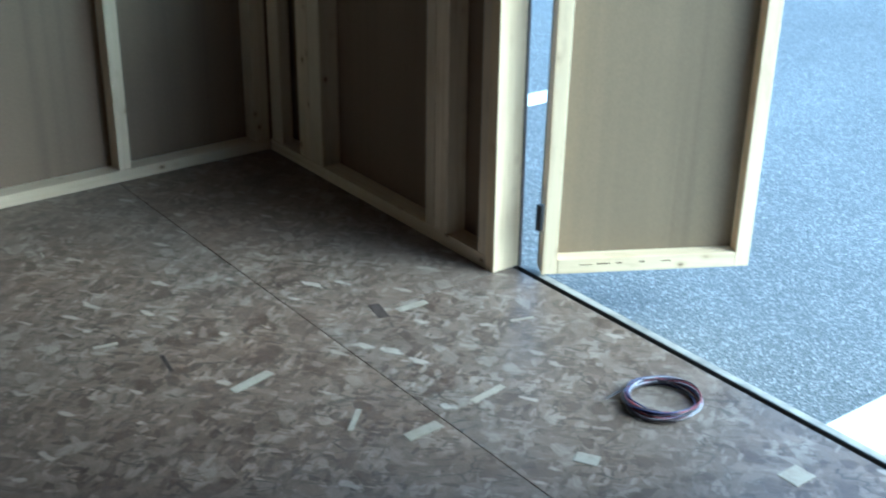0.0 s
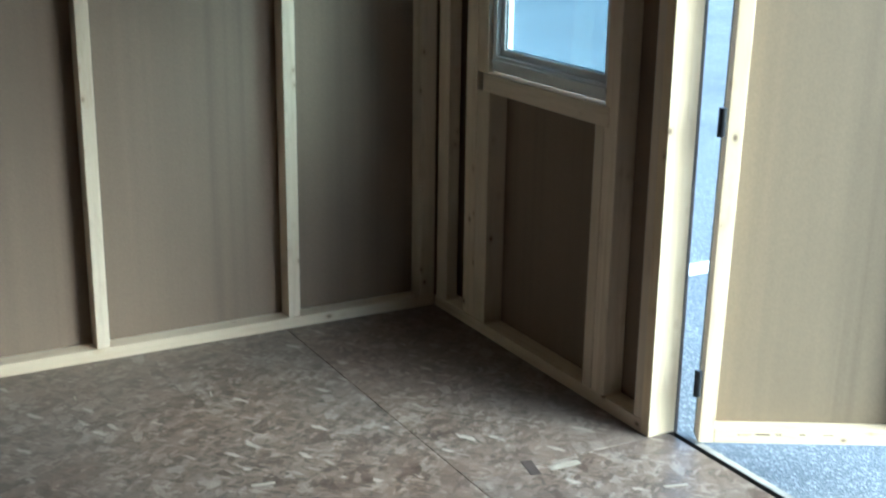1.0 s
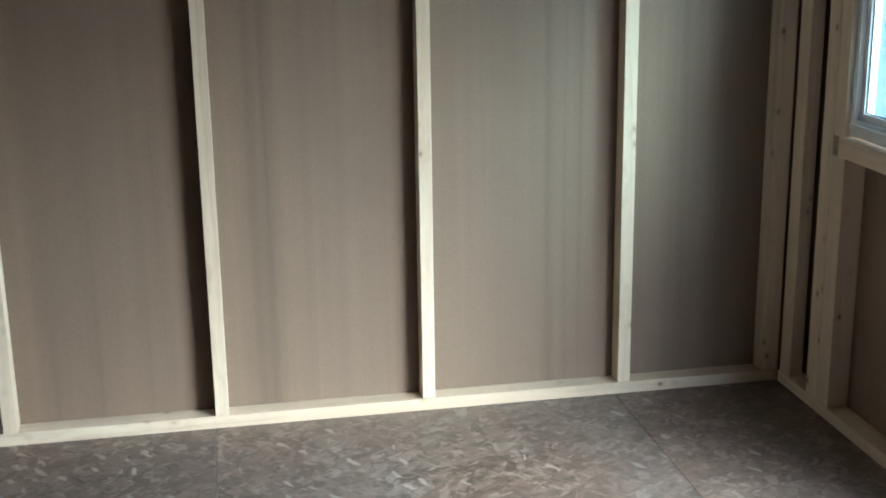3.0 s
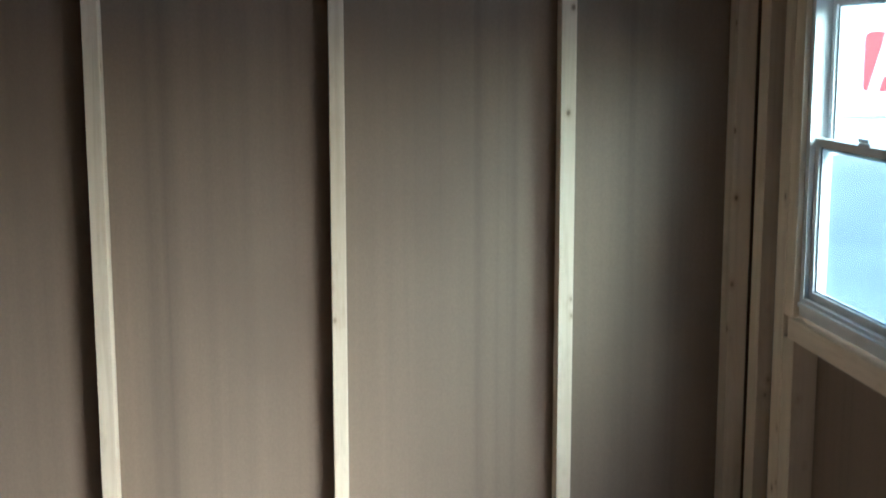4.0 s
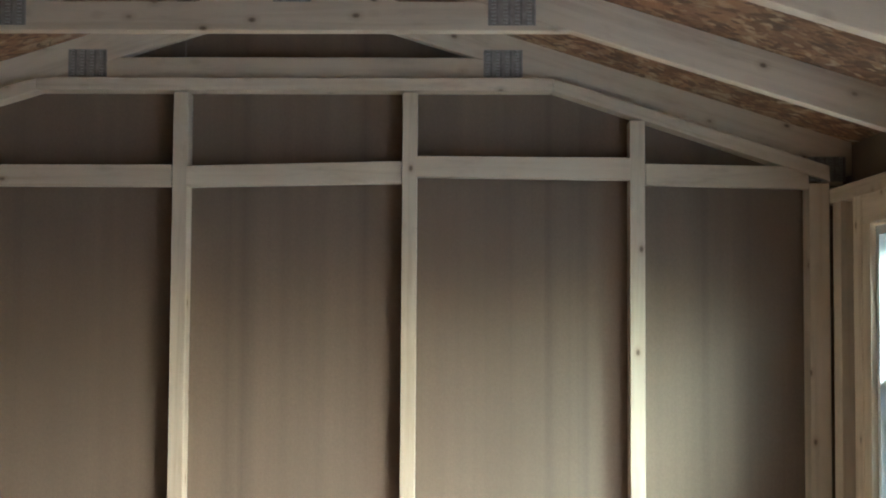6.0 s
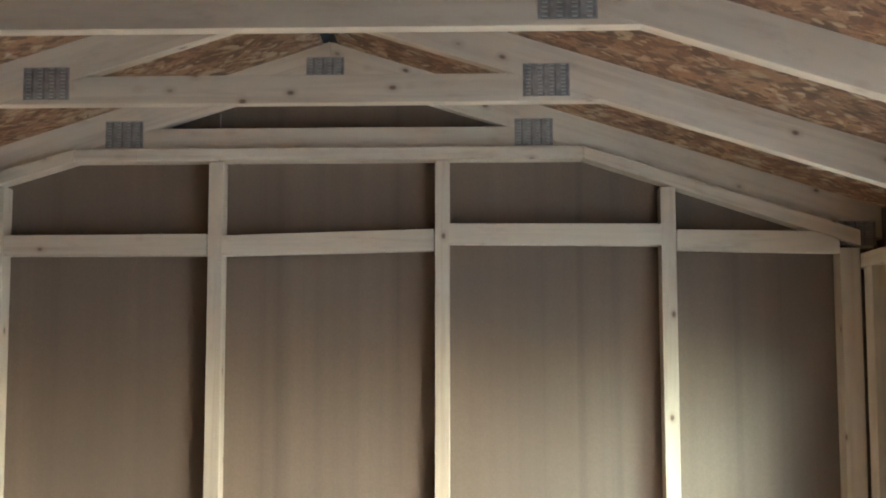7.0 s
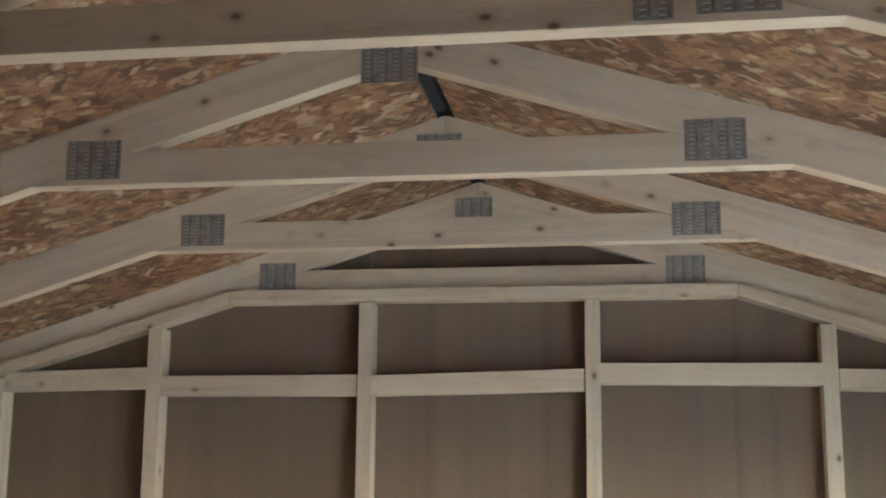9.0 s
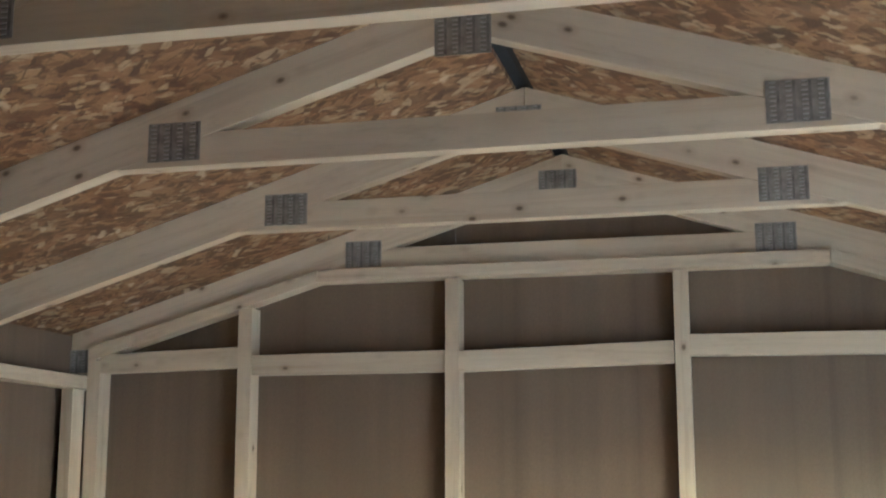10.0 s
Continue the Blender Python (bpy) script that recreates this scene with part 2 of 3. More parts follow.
FLOOR_OSB = strand_material("floor_strand_board", [(0.085, 0.06, 0.048), (0.165, 0.128, 0.103), (0.195, 0.158, 0.131), (0.115, 0.085, 0.069), (0.23, 0.193, 0.164), (0.175, 0.139, 0.113), (0.13, 0.098, 0.08), (0.3, 0.265, 0.23)], 17.0, (0.175, 0.147, 0.126), 0.38, 2.4, (0.08, 0.45), (1.0, 0.91, 0.84), 0.8, (0.42, 0.385, 0.34))
SIDING = siding_material("siding_back", (0.203, 0.148, 0.104))
# same siding, yellowed: the warm light reflected onto the leaf is in this tone
DOOR_SIDING_LIT = siding_material("door_siding_lit", (0.208, 0.157, 0.097))
TRIM = plain("brown_trim_paint", (0.16, 0.13, 0.12), 0.55, 0.0, 0.2, 30)
GALV = plain("galvanised_steel", (0.36, 0.335, 0.305), 0.55, 0.3, 0.25, 60)
# the plate steel made darker, for shade in the punched slots
GALV_SHADE = plain("slot_shade_steel", (0.27, 0.255, 0.24), 0.6, 0.4, 0.3, 60)
GALV_TOOTH = plain("bright_steel", (0.55, 0.54, 0.52), 0.4, 0.7)
VINYL = plain("white_vinyl", (0.8, 0.8, 0.8), 0.35, 0.0, 0.04)
BLACK = plain("black_steel", (0.03, 0.03, 0.035), 0.45, 0.3)
FELT = plain("roofing_felt", (0.035, 0.037, 0.042), 0.85)
GASKET = plain("dark_gasket", (0.05, 0.055, 0.06), 0.6)
# near-black that stands for the shade down in the threshold gap
GAP_BLACK = plain("gap_black", (0.012, 0.012, 0.013), 0.7)
ALU = plain("threshold_strip", (0.3, 0.285, 0.255), 0.6, 0.0, 0.4, 14)
ASPHALT = asphalt_material()
PAINT_LINE = plain("road_paint", (0.78, 0.78, 0.75), 0.7, 0.0, 0.12, 60)
GRASS = plain("grass", (0.12, 0.19, 0.06), 0.9, 0.0, 0.4, 9)
RED = plain("red_paint", (0.3, 0.012, 0.02), 0.4)
WHITE = plain("white_paint", (0.8, 0.8, 0.79), 0.5, 0.0, 0.05)
GLASS = glass_material()
SCREEN = screen_material()
WIRES = [plain("blue_wire", (0.06, 0.065, 0.16), 0.35), plain("red_wire", (0.2, 0.045, 0.055), 0.35), plain("white_wire", (0.36, 0.37, 0.44), 0.35), plain("dark_wire", (0.05, 0.04, 0.05), 0.35)]


# ---------------------------------------------------------------- building blocks
def base(name, at=(0, 0, 0), label="", category="", group="", kind=""):
    ob = new(name)
    ob.location = at
    ob.empty_display_size = 0.1
    return tagged(ob, label, category, group, kind)


def world_of(ob):
    m = ob.matrix_basis.copy()
    while ob.parent:
        ob = ob.parent
        m = ob.matrix_basis @ m
    return m


def part(name, bm, mat, parent=None, label="", grain=None, soft=0.0):
    """One mesh from a bmesh in world metres. grain: the way that becomes the local z axis."""
    if soft:
        bmesh.ops.bevel(bm, geom=list(bm.edges), offset=soft, segments=2, affect="EDGES", profile=0.6)
    bmesh.ops.recalc_face_normals(bm, faces=list(bm.faces))
    lo = Vector([min(v.co[i] for v in bm.verts) for i in range(3)])
    hi = Vector([max(v.co[i] for v in bm.verts) for i in range(3)])
    turn = Vector(grain).to_track_quat("Z", "Y").to_matrix().to_4x4() if grain else Matrix()
    m = Matrix.Translation((lo + hi) / 2) @ turn
    bm.transform(m.inverted())
    data = bpy.data.meshes.new(name)
    bm.to_mesh(data)
    bm.free()
    for one in mat if isinstance(mat, list) else [mat]:
        data.materials.append(one)
    ob = new(name, data)
    if parent:
        ob.parent = parent
        m = world_of(parent).inverted() @ m
    ob.matrix_basis = m
    return tagged(ob, label) if label else ob


def box(lo, hi, bm=None):
    bm = bm or bmesh.new()
    xs, ys, zs = zip(lo, hi)
    vs = [bm.verts.new((x, y, z)) for x in xs for y in ys for z in zs]
    for f in ((0, 1, 3, 2), (4, 6, 7, 5), (0, 4, 5, 1), (2, 3, 7, 6), (0, 2, 6, 4), (1, 5, 7, 3)):
        bm.faces.new([vs[i] for i in f])
    return bm


def prism(outline, y0, y1, bm=None, axis="y"):
    """An outline of (across, up) drawn out along y, or along x."""
    bm = bm or bmesh.new()
    at = (lambda p, d: (p[0], d, p[1])) if axis == "y" else (lambda p, d: (d, p[0], p[1]))
    a = [bm.verts.new(at(p, y0)) for p in outline]
    b = [bm.verts.new(at(p, y1)) for p in outline]
    bm.faces.new(a)
    bm.faces.new(b[::-1])
    for i in range(len(a)):
        j = (i + 1) % len(a)
        bm.faces.new((a[i], b[i], b[j], a[j]))
    return bm


def lumber(name, lo, hi, parent, mat=None, lean=0.0, label=""):
    """A squared timber, its grain along its longest side, ends a little out of true."""
    d = [h - l for l, h in zip(lo, hi)]
    i = d.index(max(d))
    bm = box(lo, hi)
    rng = random.Random(hash(tuple(round(c * 1000) for c in (*lo, *hi))) & 0xFFFF)
    for v in bm.verts:
        if v.co.z > (lo[2] + hi[2]) / 2:
            v.co.x += lean
        for k in range(3):
            if k != i:
                v.co[k] += rng.uniform(-0.0012, 0.0012)
    return part(name, bm, mat or PINE, parent, label, grain=[1.0 if k == i else 0.0 for k in range(3)], soft=0.0022)


def hold(lo, hi, cuts):
    """Rectangles that fill lo..hi in two axes but for the openings cuts, for a wall sheet."""
    us = sorted({lo[0], hi[0], *[c for q in cuts for c in (q[0], q[2])]})
    out = []
    for u0, u1 in zip(us, us[1:]):
        spans = sorted((q[1], q[3]) for q in cuts if q[0] <= u0 and q[2] >= u1)
        v = lo[1]
        for a, b in spans:
            if a > v:
                out.append((u0, v, u1, a))
            v = max(v, b)
        if v < hi[1]:
            out.append((u0, v, u1, hi[1]))
    return out


def roof_under(x):
    return UNDER - RISE * abs(x)


# ---------------------------------------------------------------- north gable wall
north = base("wall_north", (0, 0, 0), "stud-framed gable wall with bare brown siding between pale pine studs", "wall", kind="structure")
STUDS = [-0.907, -0.312, 0.304, 0.916]
FLAT = (-0.697, 0.688)                    # where the top plate bends
FLAT_Z = 2.06


def plate_top(x):
    if x > FLAT[1]:
        return FLAT_Z - (x - FLAT[1]) * 0.327
    if x < FLAT[0]:
        return FLAT_Z - (FLAT[0] - x) * 0.3
    return FLAT_Z


lumber("bottom_plate", (WEST, 0, 0), (EAST, DEEP, THICK), north)
for x, lean in zip(STUDS, (-0.003, 0.004, 0.003, -0.003)):
    lumber("stud", (x - 0.02, 0.001, THICK), (x + 0.02, DEEP, plate_top(x) - 0.038), north, lean=lean)
lumber("stud", (EAST - 0.056, 0.0, THICK), (EAST - 0.002, DEEP, plate_top(EAST - 0.02) - 0.045), north)
lumber("stud", (WEST + 0.001, 0.0, THICK), (WEST + 0.041, DEEP, plate_top(WEST + 0.05) - 0.045), north)
for x0, x1, z0, z1 in ((WEST + 0.041, STUDS[0] - 0.02, 1.782, 1.79), (STUDS[0] + 0.02, STUDS[1] - 0.02, 1.768, 1.767), (STUDS[1] + 0.02, STUDS[2] - 0.02, 1.766, 1.778), (STUDS[2] + 0.02, STUDS[3] - 0.02, 1.795, 1.789), (STUDS[3] + 0.02, EAST - 0.056, 1.776, 1.766)):
    part("block", prism([(x0, z0), (x1, z1), (x1, z1 + 0.059), (x0, z0 + 0.056)], 0.0, 0.038), PINE, north, grain=(1, 0, 0), soft=0.002)
part("top_plate", prism([(FLAT[0], FLAT_Z - 0.034), (FLAT[1], FLAT_Z - 0.034), (FLAT[1], FLAT_Z), (FLAT[0], FLAT_Z)], -0.004, DEEP), PINE, north, grain=(1, 0, 0), soft=0.002)
part("sloping_plate", prism([(FLAT[1] + 0.002, FLAT_Z - 0.034), (EAST + 0.0, plate_top(EAST) - 0.034), (EAST + 0.0, plate_top(EAST) + 0.008), (FLAT[1] + 0.002, FLAT_Z)], -0.002, DEEP), PINE, north, grain=(0.95, 0, -0.3), soft=0.002)
part("sloping_plate", prism([(WEST, plate_top(WEST) - 0.034), (FLAT[0] - 0.002, FLAT_Z - 0.034), (FLAT[0] - 0.002, FLAT_Z), (WEST, plate_top(WEST) + 0.005)], -0.002, DEEP), PINE, north, grain=(0.95, 0, 0.3), soft=0.002)
# siding sheets that meet behind a stud
EDGE_W, EDGE_E = WEST - DEEP - 0.002, EAST + DEEP + 0.002
for x0, x1 in ((EDGE_W, STUDS[1]), (STUDS[1] + 0.002, STUDS[3]), (STUDS[3] + 0.002, EDGE_E)):
    xs = [x0] + [k for k in (0.0,) if x0 < k < x1] + [x1]
    outline = [(x, -0.1) for x in (x0, x1)] + [(x, roof_under(x) + 0.085) for x in reversed(xs)]
    part("siding_sheet", prism(outline, DEEP, DEEP + SKIN), SIDING, north)

# ---------------------------------------------------------------- east wall: window and door
east = base("wall_east", (EAST, 0, 0), "stud-framed long wall with a window and a door opening", "wall", kind="structure")
W_N, W_S, W_LO, W_HI = -0.316, -0.912, 0.832, 1.655      # window opening


def east_stud(y0, y1, z0=THICK, z1=PLATE_Z - THICK, name="stud", mat=None, out=0.0):
    return lumber(name, (EAST + out, y0, z0), (EAST + DEEP, y1, z1), east, mat)


lumber("bottom_plate", (EAST, DOOR_N + 0.038, 0), (EAST + DEEP, -0.001, THICK), east)
lumber("bottom_plate", (EAST, SOUTH, 0), (EAST + DEEP, DOOR_S - 0.001, THICK), east)
lumber("top_plate", (EAST - 0.001, SOUTH, PLATE_Z - THICK), (EAST + DEEP, DEEP, PLATE_Z), east)
# the corner post lies flat, with an open slot between it and the window's studs
lumber("corner_post", (EAST + 0.002, -0.078, THICK), (EAST + 0.044, -0.008, PLATE_Z - THICK), east)
east_stud(-0.254, -0.19)
east_stud(W_N, -0.2555, z0=W_LO + 0.001, z1=W_HI, name="trimmer", out=0.001)
east_stud(-0.328, -0.2555, z1=W_LO - 0.054, name="cripple_stud", out=0.001)
lumber("window_sill_plate", (EAST - 0.004, W_S - 0.022, W_LO - 0.053), (EAST + DEEP, W_N + 0.022, W_LO), east)
east_stud(W_S, W_S + 0.04, z1=W_LO - 0.054, name="cripple_stud")
east_stud(-0.97, W_S - 0.001, out=0.001)
lumber("window_header", (EAST + 0.0005, W_S, W_HI), (EAST + DEEP, -0.2555, PLATE_Z - THICK - 0.001), east)
lumber("door_jamb", (EAST, DOOR_N + 0.001, THICK * 0), (EAST + DEEP + SKIN + 0.009, DOOR_N + 0.036, DOOR_Z + 0.02), east, PINE_DOOR)
east_stud(DOOR_N + 0.037, DOOR_N + 0.07, out=0.001)
lumber("door_header", (EAST, DOOR_S, DOOR_Z + 0.021), (EAST + DEEP, DOOR_N, PLATE_Z - THICK - 0.001), east)
for y in (DOOR_S - 0.038, -2.95, -3.56, -4.17, SOUTH + 0.04):
    east_stud(y, y + 0.037)
for u0, v0, u1, v1 in hold((SOUTH - DEEP, -0.1), (DEEP, TOP - RISE * 1.502), [(W_S - 0.004, W_LO, W_N + 0.004, W_HI), (DOOR_S, -0.2, DOOR_N + 0.0375, DOOR_Z)]):
    part("siding_sheet", box((EAST + DEEP, u0, v0), (EAST + DEEP + SKIN, u1, v1)), SIDING, east)
# trim board round the outside of the door opening
lumber("door_trim", (EAST + DEEP + SKIN + 0.0095, DOOR_N + 0.002, -0.1), (EAST + DEEP + SKIN + 0.022, DOOR_N + 0.07, DOOR_Z + 0.06), east, TRIM)

# ---------------------------------------------------------------- west wall
west = base("wall_west", (WEST, 0, 0), "stud-framed long wall with brown siding", "wall", kind="structure")
lumber("bottom_plate", (WEST - DEEP, SOUTH, 0), (WEST, 0.0, THICK), west)
lumber("top_plate", (WEST - DEEP, SOUTH, PLATE_Z - THICK + 0.01), (WEST + 0.001, DEEP, PLATE_Z + 0.01), west)
lumber("corner_post", (WEST - 0.04, -0.07, THICK), (WEST - 0.002, -0.004, PLATE_Z - THICK + 0.009), west)
for y in [-0.61 * k for k in range(1, 8)] + [SOUTH + 0.04]:
    lumber("stud", (WEST - DEEP, y - 0.019, THICK), (WEST, y + 0.019, PLATE_Z - THICK + 0.009), west)
for y0, y1 in ((-1.22, DEEP), (-2.44, -1.222), (-3.66, -2.442), (SOUTH - DEEP, -3.662)):
    part("siding_sheet", box((WEST - DEEP - SKIN, y0, -0.1), (WEST - DEEP, y1, TOP - RISE * 1.473)), SIDING, west)

# ---------------------------------------------------------------- south gable, behind the camera
south = base("wall_south", (0, SOUTH, 0), "stud-framed gable wall with bare brown siding", "wall", kind="structure")
lumber("bottom_plate", (WEST, SOUTH - DEEP, 0), (EAST, SOUTH, THICK), south)
for x in STUDS:
    lumber("stud", (x - 0.02, SOUTH - DEEP, THICK), (x + 0.02, SOUTH, plate_top(x) - 0.05), south)
part("siding_sheet", prism([(EDGE_W, -0.1), (EDGE_E, -0.1), (EDGE_E, roof_under(EDGE_E) + 0.085), (0, roof_under(0) + 0.085), (EDGE_W, roof_under(EDGE_W) + 0.085)], SOUTH - DEEP - SKIN, SOUTH - DEEP), SIDING, south)

# ---------------------------------------------------------------- roof: sheathing and ridge
bm = bmesh.new()
for side in (-1, 1):
    # unseen eaves carried out to 1.72 to cut sky light through the window
    marks = [0.022, 1.72]
    for u0, u1 in zip(marks, marks[1:]):
        for y0, y1 in ((-1.2, 0.1), (-2.42, -1.202), (-3.64, -2.422), (SOUTH - 0.1, -3.642)):
            a, b = u0 * side, (u1 - 0.002) * side
            za, zb = TOP - RISE * u0, TOP - RISE * u1
            prism([(a, za), (b, zb), (b, zb + 0.0115), (a, za + 0.0115)], y0, y1, bm)
ceiling = part("ceiling", bm, ROOF_OSB)
tagged(ceiling, "orange-brown strand-board roof sheathing seen from below", "ceiling", kind="structure")
bm = bmesh.new()
prism([(-0.2, TOP - 0.2 * RISE + 0.014), (0, TOP + 0.014), (0.2, TOP - 0.2 * RISE + 0.014), (0.2, TOP - 0.2 * RISE + 0.019), (0, TOP + 0.02), (-0.2, TOP - 0.2 * RISE + 0.019)], SOUTH - 0.1, 0.1, bm)
for side in (-1, 1):
    prism([(0.0, TOP + 0.022), (1.76 * side, TOP - RISE * 1.76 + 0.014), (1.76 * side, TOP - RISE * 1.76 + 0.02), (0.0, TOP + 0.03)], SOUTH - 0.12, 0.12, bm)
prism([(-0.03, TOP - 0.03), (0.03, TOP - 0.03), (0.021, TOP + 0.012), (-0.021, TOP + 0.012)], DEEP + SKIN + 0.001, 0.1, bm)
ridge = part("ridge_trim", bm, FELT)
tagged(ridge, "black roofing felt showing through the ridge gap", "roof trim", kind="structure")


# ---------------------------------------------------------------- roof trusses
def toothed_plate(name, parent, x, z, y, w=0.104, h=0.074, turn=0.0):
    """A pressed plate: upright columns of punched slots with plain strips between."""
    bm = box((x - w / 2, y - 0.0016, z - h / 2), (x + w / 2, y, z + h / 2))
    plate = part(name, bm, GALV, parent, "galvanised toothed metal plate", soft=0.0005)
    teeth, slots = bmesh.new(), bmesh.new()
    columns, rows = max(2, round(w / 0.026)), max(4, round(h / 0.0082))
    for i in range(columns):
        cx = x - w / 2 + (i + 0.5) * w / columns
        # slots and strips are thin raised bars; their hollow look is only darker colour
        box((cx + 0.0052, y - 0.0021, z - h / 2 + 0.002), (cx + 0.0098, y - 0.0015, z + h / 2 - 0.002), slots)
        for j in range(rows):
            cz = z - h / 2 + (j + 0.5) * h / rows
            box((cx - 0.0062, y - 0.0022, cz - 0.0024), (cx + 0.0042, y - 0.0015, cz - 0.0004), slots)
            box((cx - 0.0058, y - 0.0034, cz - 0.0004), (cx + 0.0038, y - 0.0015, cz + 0.0014), teeth)
    tagged(part("punched_teeth", teeth, GALV_TOOTH, plate), kind="stuff")
    tagged(part("perforation", slots, GALV_SHADE, plate), "dark bars of the plate, with the shade of punched slots in their colour", kind="stuff")
    if turn:
        plate.matrix_basis = plate.matrix_basis @ pose(0, 0, 0, 0, turn, 0)
    return plate


def roof_truss():
    t = base("roof_truss", (0, 0, PLATE_Z), "pale pine roof truss with collar tie and metal plates", "roof truss", "roof trusses")
    y0, y1 = 0.0, THICK
    for s in (-1, 1):
        end = 1.486 if s > 0 else 1.457
        part("rafter", prism([(0.0008 * s, UNDER), (end * s, UNDER - RISE * end), (end * s, TOP - RISE * end), (0.0008 * s, TOP)], y0, y1), PINE, t, grain=(s * 0.954, 0, -0.3), soft=0.002)
        hx = (EAST + 0.0, EAST + 0.038) if s > 0 else (WEST - 0.038, WEST)
        part("heel_block", prism([(hx[0], PLATE_Z + 0.012), (hx[1], PLATE_Z + 0.012), (hx[1], roof_under(hx[1]) - 0.001), (hx[0], roof_under(hx[0]) - 0.001)], y0, y1), PINE, t, grain=(0, 0, 1), soft=0.0015)
    lo, hi = 2.052, 2.116
    part("collar_tie", prism([(-(UNDER - lo) / RISE, lo), ((UNDER - lo) / RISE, lo), ((UNDER - hi) / RISE, hi), (-(UNDER - hi) / RISE, hi)], y0, y1), PINE, t, grain=(1, 0, 0), soft=0.002)
    toothed_plate("tie_plate", t, -0.566, 2.1, y0)
    toothed_plate("tie_plate", t, 0.556, 2.1, y0)
    toothed_plate("ridge_plate", t, -0.014, 2.269, y0, 0.104, 0.086)
    return t


first = roof_truss()
first.location.y = TRUSS_Y[0]
for k, y in enumerate(TRUSS_Y[1:]):
    other = copy_thing(first, pose(0.004 * ((-1) ** k), y, PLATE_Z + (0.024 if k == 1 else 0.001)))
    if k == 1:
        toothed_plate("scrap_plate", other, 0.447, 2.112, y, 0.05, 0.06)
gable = copy_thing(first, pose(0.0, 0.014, PLATE_Z + 0.002))
toothed_plate("heel_plate", gable, EAST - 0.005, 1.82, 0.014, 0.1, 0.066)
toothed_plate("heel_plate", gable, WEST - 0.02, 1.82, 0.014, 0.09, 0.066)

# ---------------------------------------------------------------- floor
floor = base("floor", (0, 0, 0), "worn grey-brown strand-board floor sheets with open joints", "floor", kind="structure")
for x0, x1, ys in ((WEST - 0.07, -0.3345, (0.07, -2.4, -4.97)), (-0.333, 0.886, (0.07, -2.42, -4.97)), (0.888, EAST + DEEP + 0.002, (0.07, -1.175, -3.61, -4.97))):
    for y1, y0 in zip(ys, ys[1:]):
        bm = box((x0, y0 + 0.0015, -0.018), (x1, y1 - 0.0015, 0.0))
        part("floor_sheet", bm, FLOOR_OSB, floor, soft=0.001)
bm = box((WEST - DEEP, SOUTH, -0.11), (EAST + DEEP - 0.03, DEEP, -0.02))
part("floor_frame", bm, PINE, floor, "pine floor frame below the sheets")
threshold = base("threshold", (EAST, 0, 0), "weathered grey threshold strip along the door opening", "threshold", kind="structure")
part("strip", prism([(EAST + DEEP + 0.0235, -0.034), (EAST + DEEP + 0.052, -0.034), (EAST + DEEP + 0.052, -0.006), (EAST + DEEP + 0.0235, -0.001)], DOOR_S, DOOR_N - 0.002), ALU, threshold, soft=0.002)
part("rim_board", box((EAST + DEEP - 0.026, DOOR_S, -0.12), (EAST + DEEP + 0.05, DOOR_N - 0.002, -0.036)), PINE, threshold, grain=(0, 1, 0))
# added black L-shaped sheet: paints the gap beside the strip as dark as its shade
part("gap_liner", box((EAST + DEEP + 0.02, DOOR_S, -0.031), (EAST + DEEP + 0.0234, DOOR_N - 0.002, -0.002), box((EAST + DEEP + 0.0025, DOOR_S, -0.0355), (EAST + DEEP + 0.0234, DOOR_N - 0.002, -0.031))), GAP_BLACK, threshold, "black sheet put in for the shade of the threshold gap")

# ---------------------------------------------------------------- door leaf, open
HINGE = Vector((1.516, -1.265, 0))
LEAF_W, LEAF_LO, LEAF_HI, OPEN = 0.57, 0.004, 1.67, 62.0
SAG = 0.8                        # the leaf hangs a little out of plumb
door = base("door_1", HINGE, "open shed door leaf, pine frame round a brown siding panel", "door", kind="structure")


def leaf(name, u0, u1, v0, v1, d0, d1, mat, grain, soft=0.0025, parent=None, label=""):
    """A piece of the leaf before it is swung: u along the leaf, v up, d outwards."""
    bm = box((HINGE.x + d0, HINGE.y - u1, v0), (HINGE.x + d1, HINGE.y - u0, v1))
    return part(name, bm, mat, parent or door, label, grain=grain, soft=soft)


leaf("panel", 0.0, LEAF_W, LEAF_LO + 0.003, LEAF_HI, 0.046, 0.058, DOOR_SIDING_LIT, None, 0.001)
leaf("stile", 0.0, 0.04, LEAF_LO, LEAF_HI, 0.0, 0.0455, PINE_DOOR, (0, 0, 1))
leaf("stile", LEAF_W - 0.04, LEAF_W, LEAF_LO, LEAF_HI, 0.0, 0.0455, PINE_DOOR, (0, 0, 1))
for z in (LEAF_LO, LEAF_HI - 0.042):
    leaf("rail", 0.0405, LEAF_W - 0.0405, z, z + 0.042, 0.0, 0.045, PINE_DOOR, (0, 1, 0))
GLUE = plain("dried_glue", (0.10, 0.06, 0.03), 0.4)
rng = random.Random(11)
bm = bmesh.new()
z = 0.09
while z < 1.6:
    h, w = rng.uniform(0.006, 0.03), rng.uniform(0.002, 0.006)
    box((HINGE.x + 0.034, HINGE.y - 0.0405 - w, z), (HINGE.x + 0.046, HINGE.y - 0.04, z + h), bm)
    z += h + rng.choice((0.002, 0.01, 0.03, 0.07))
u = 0.1
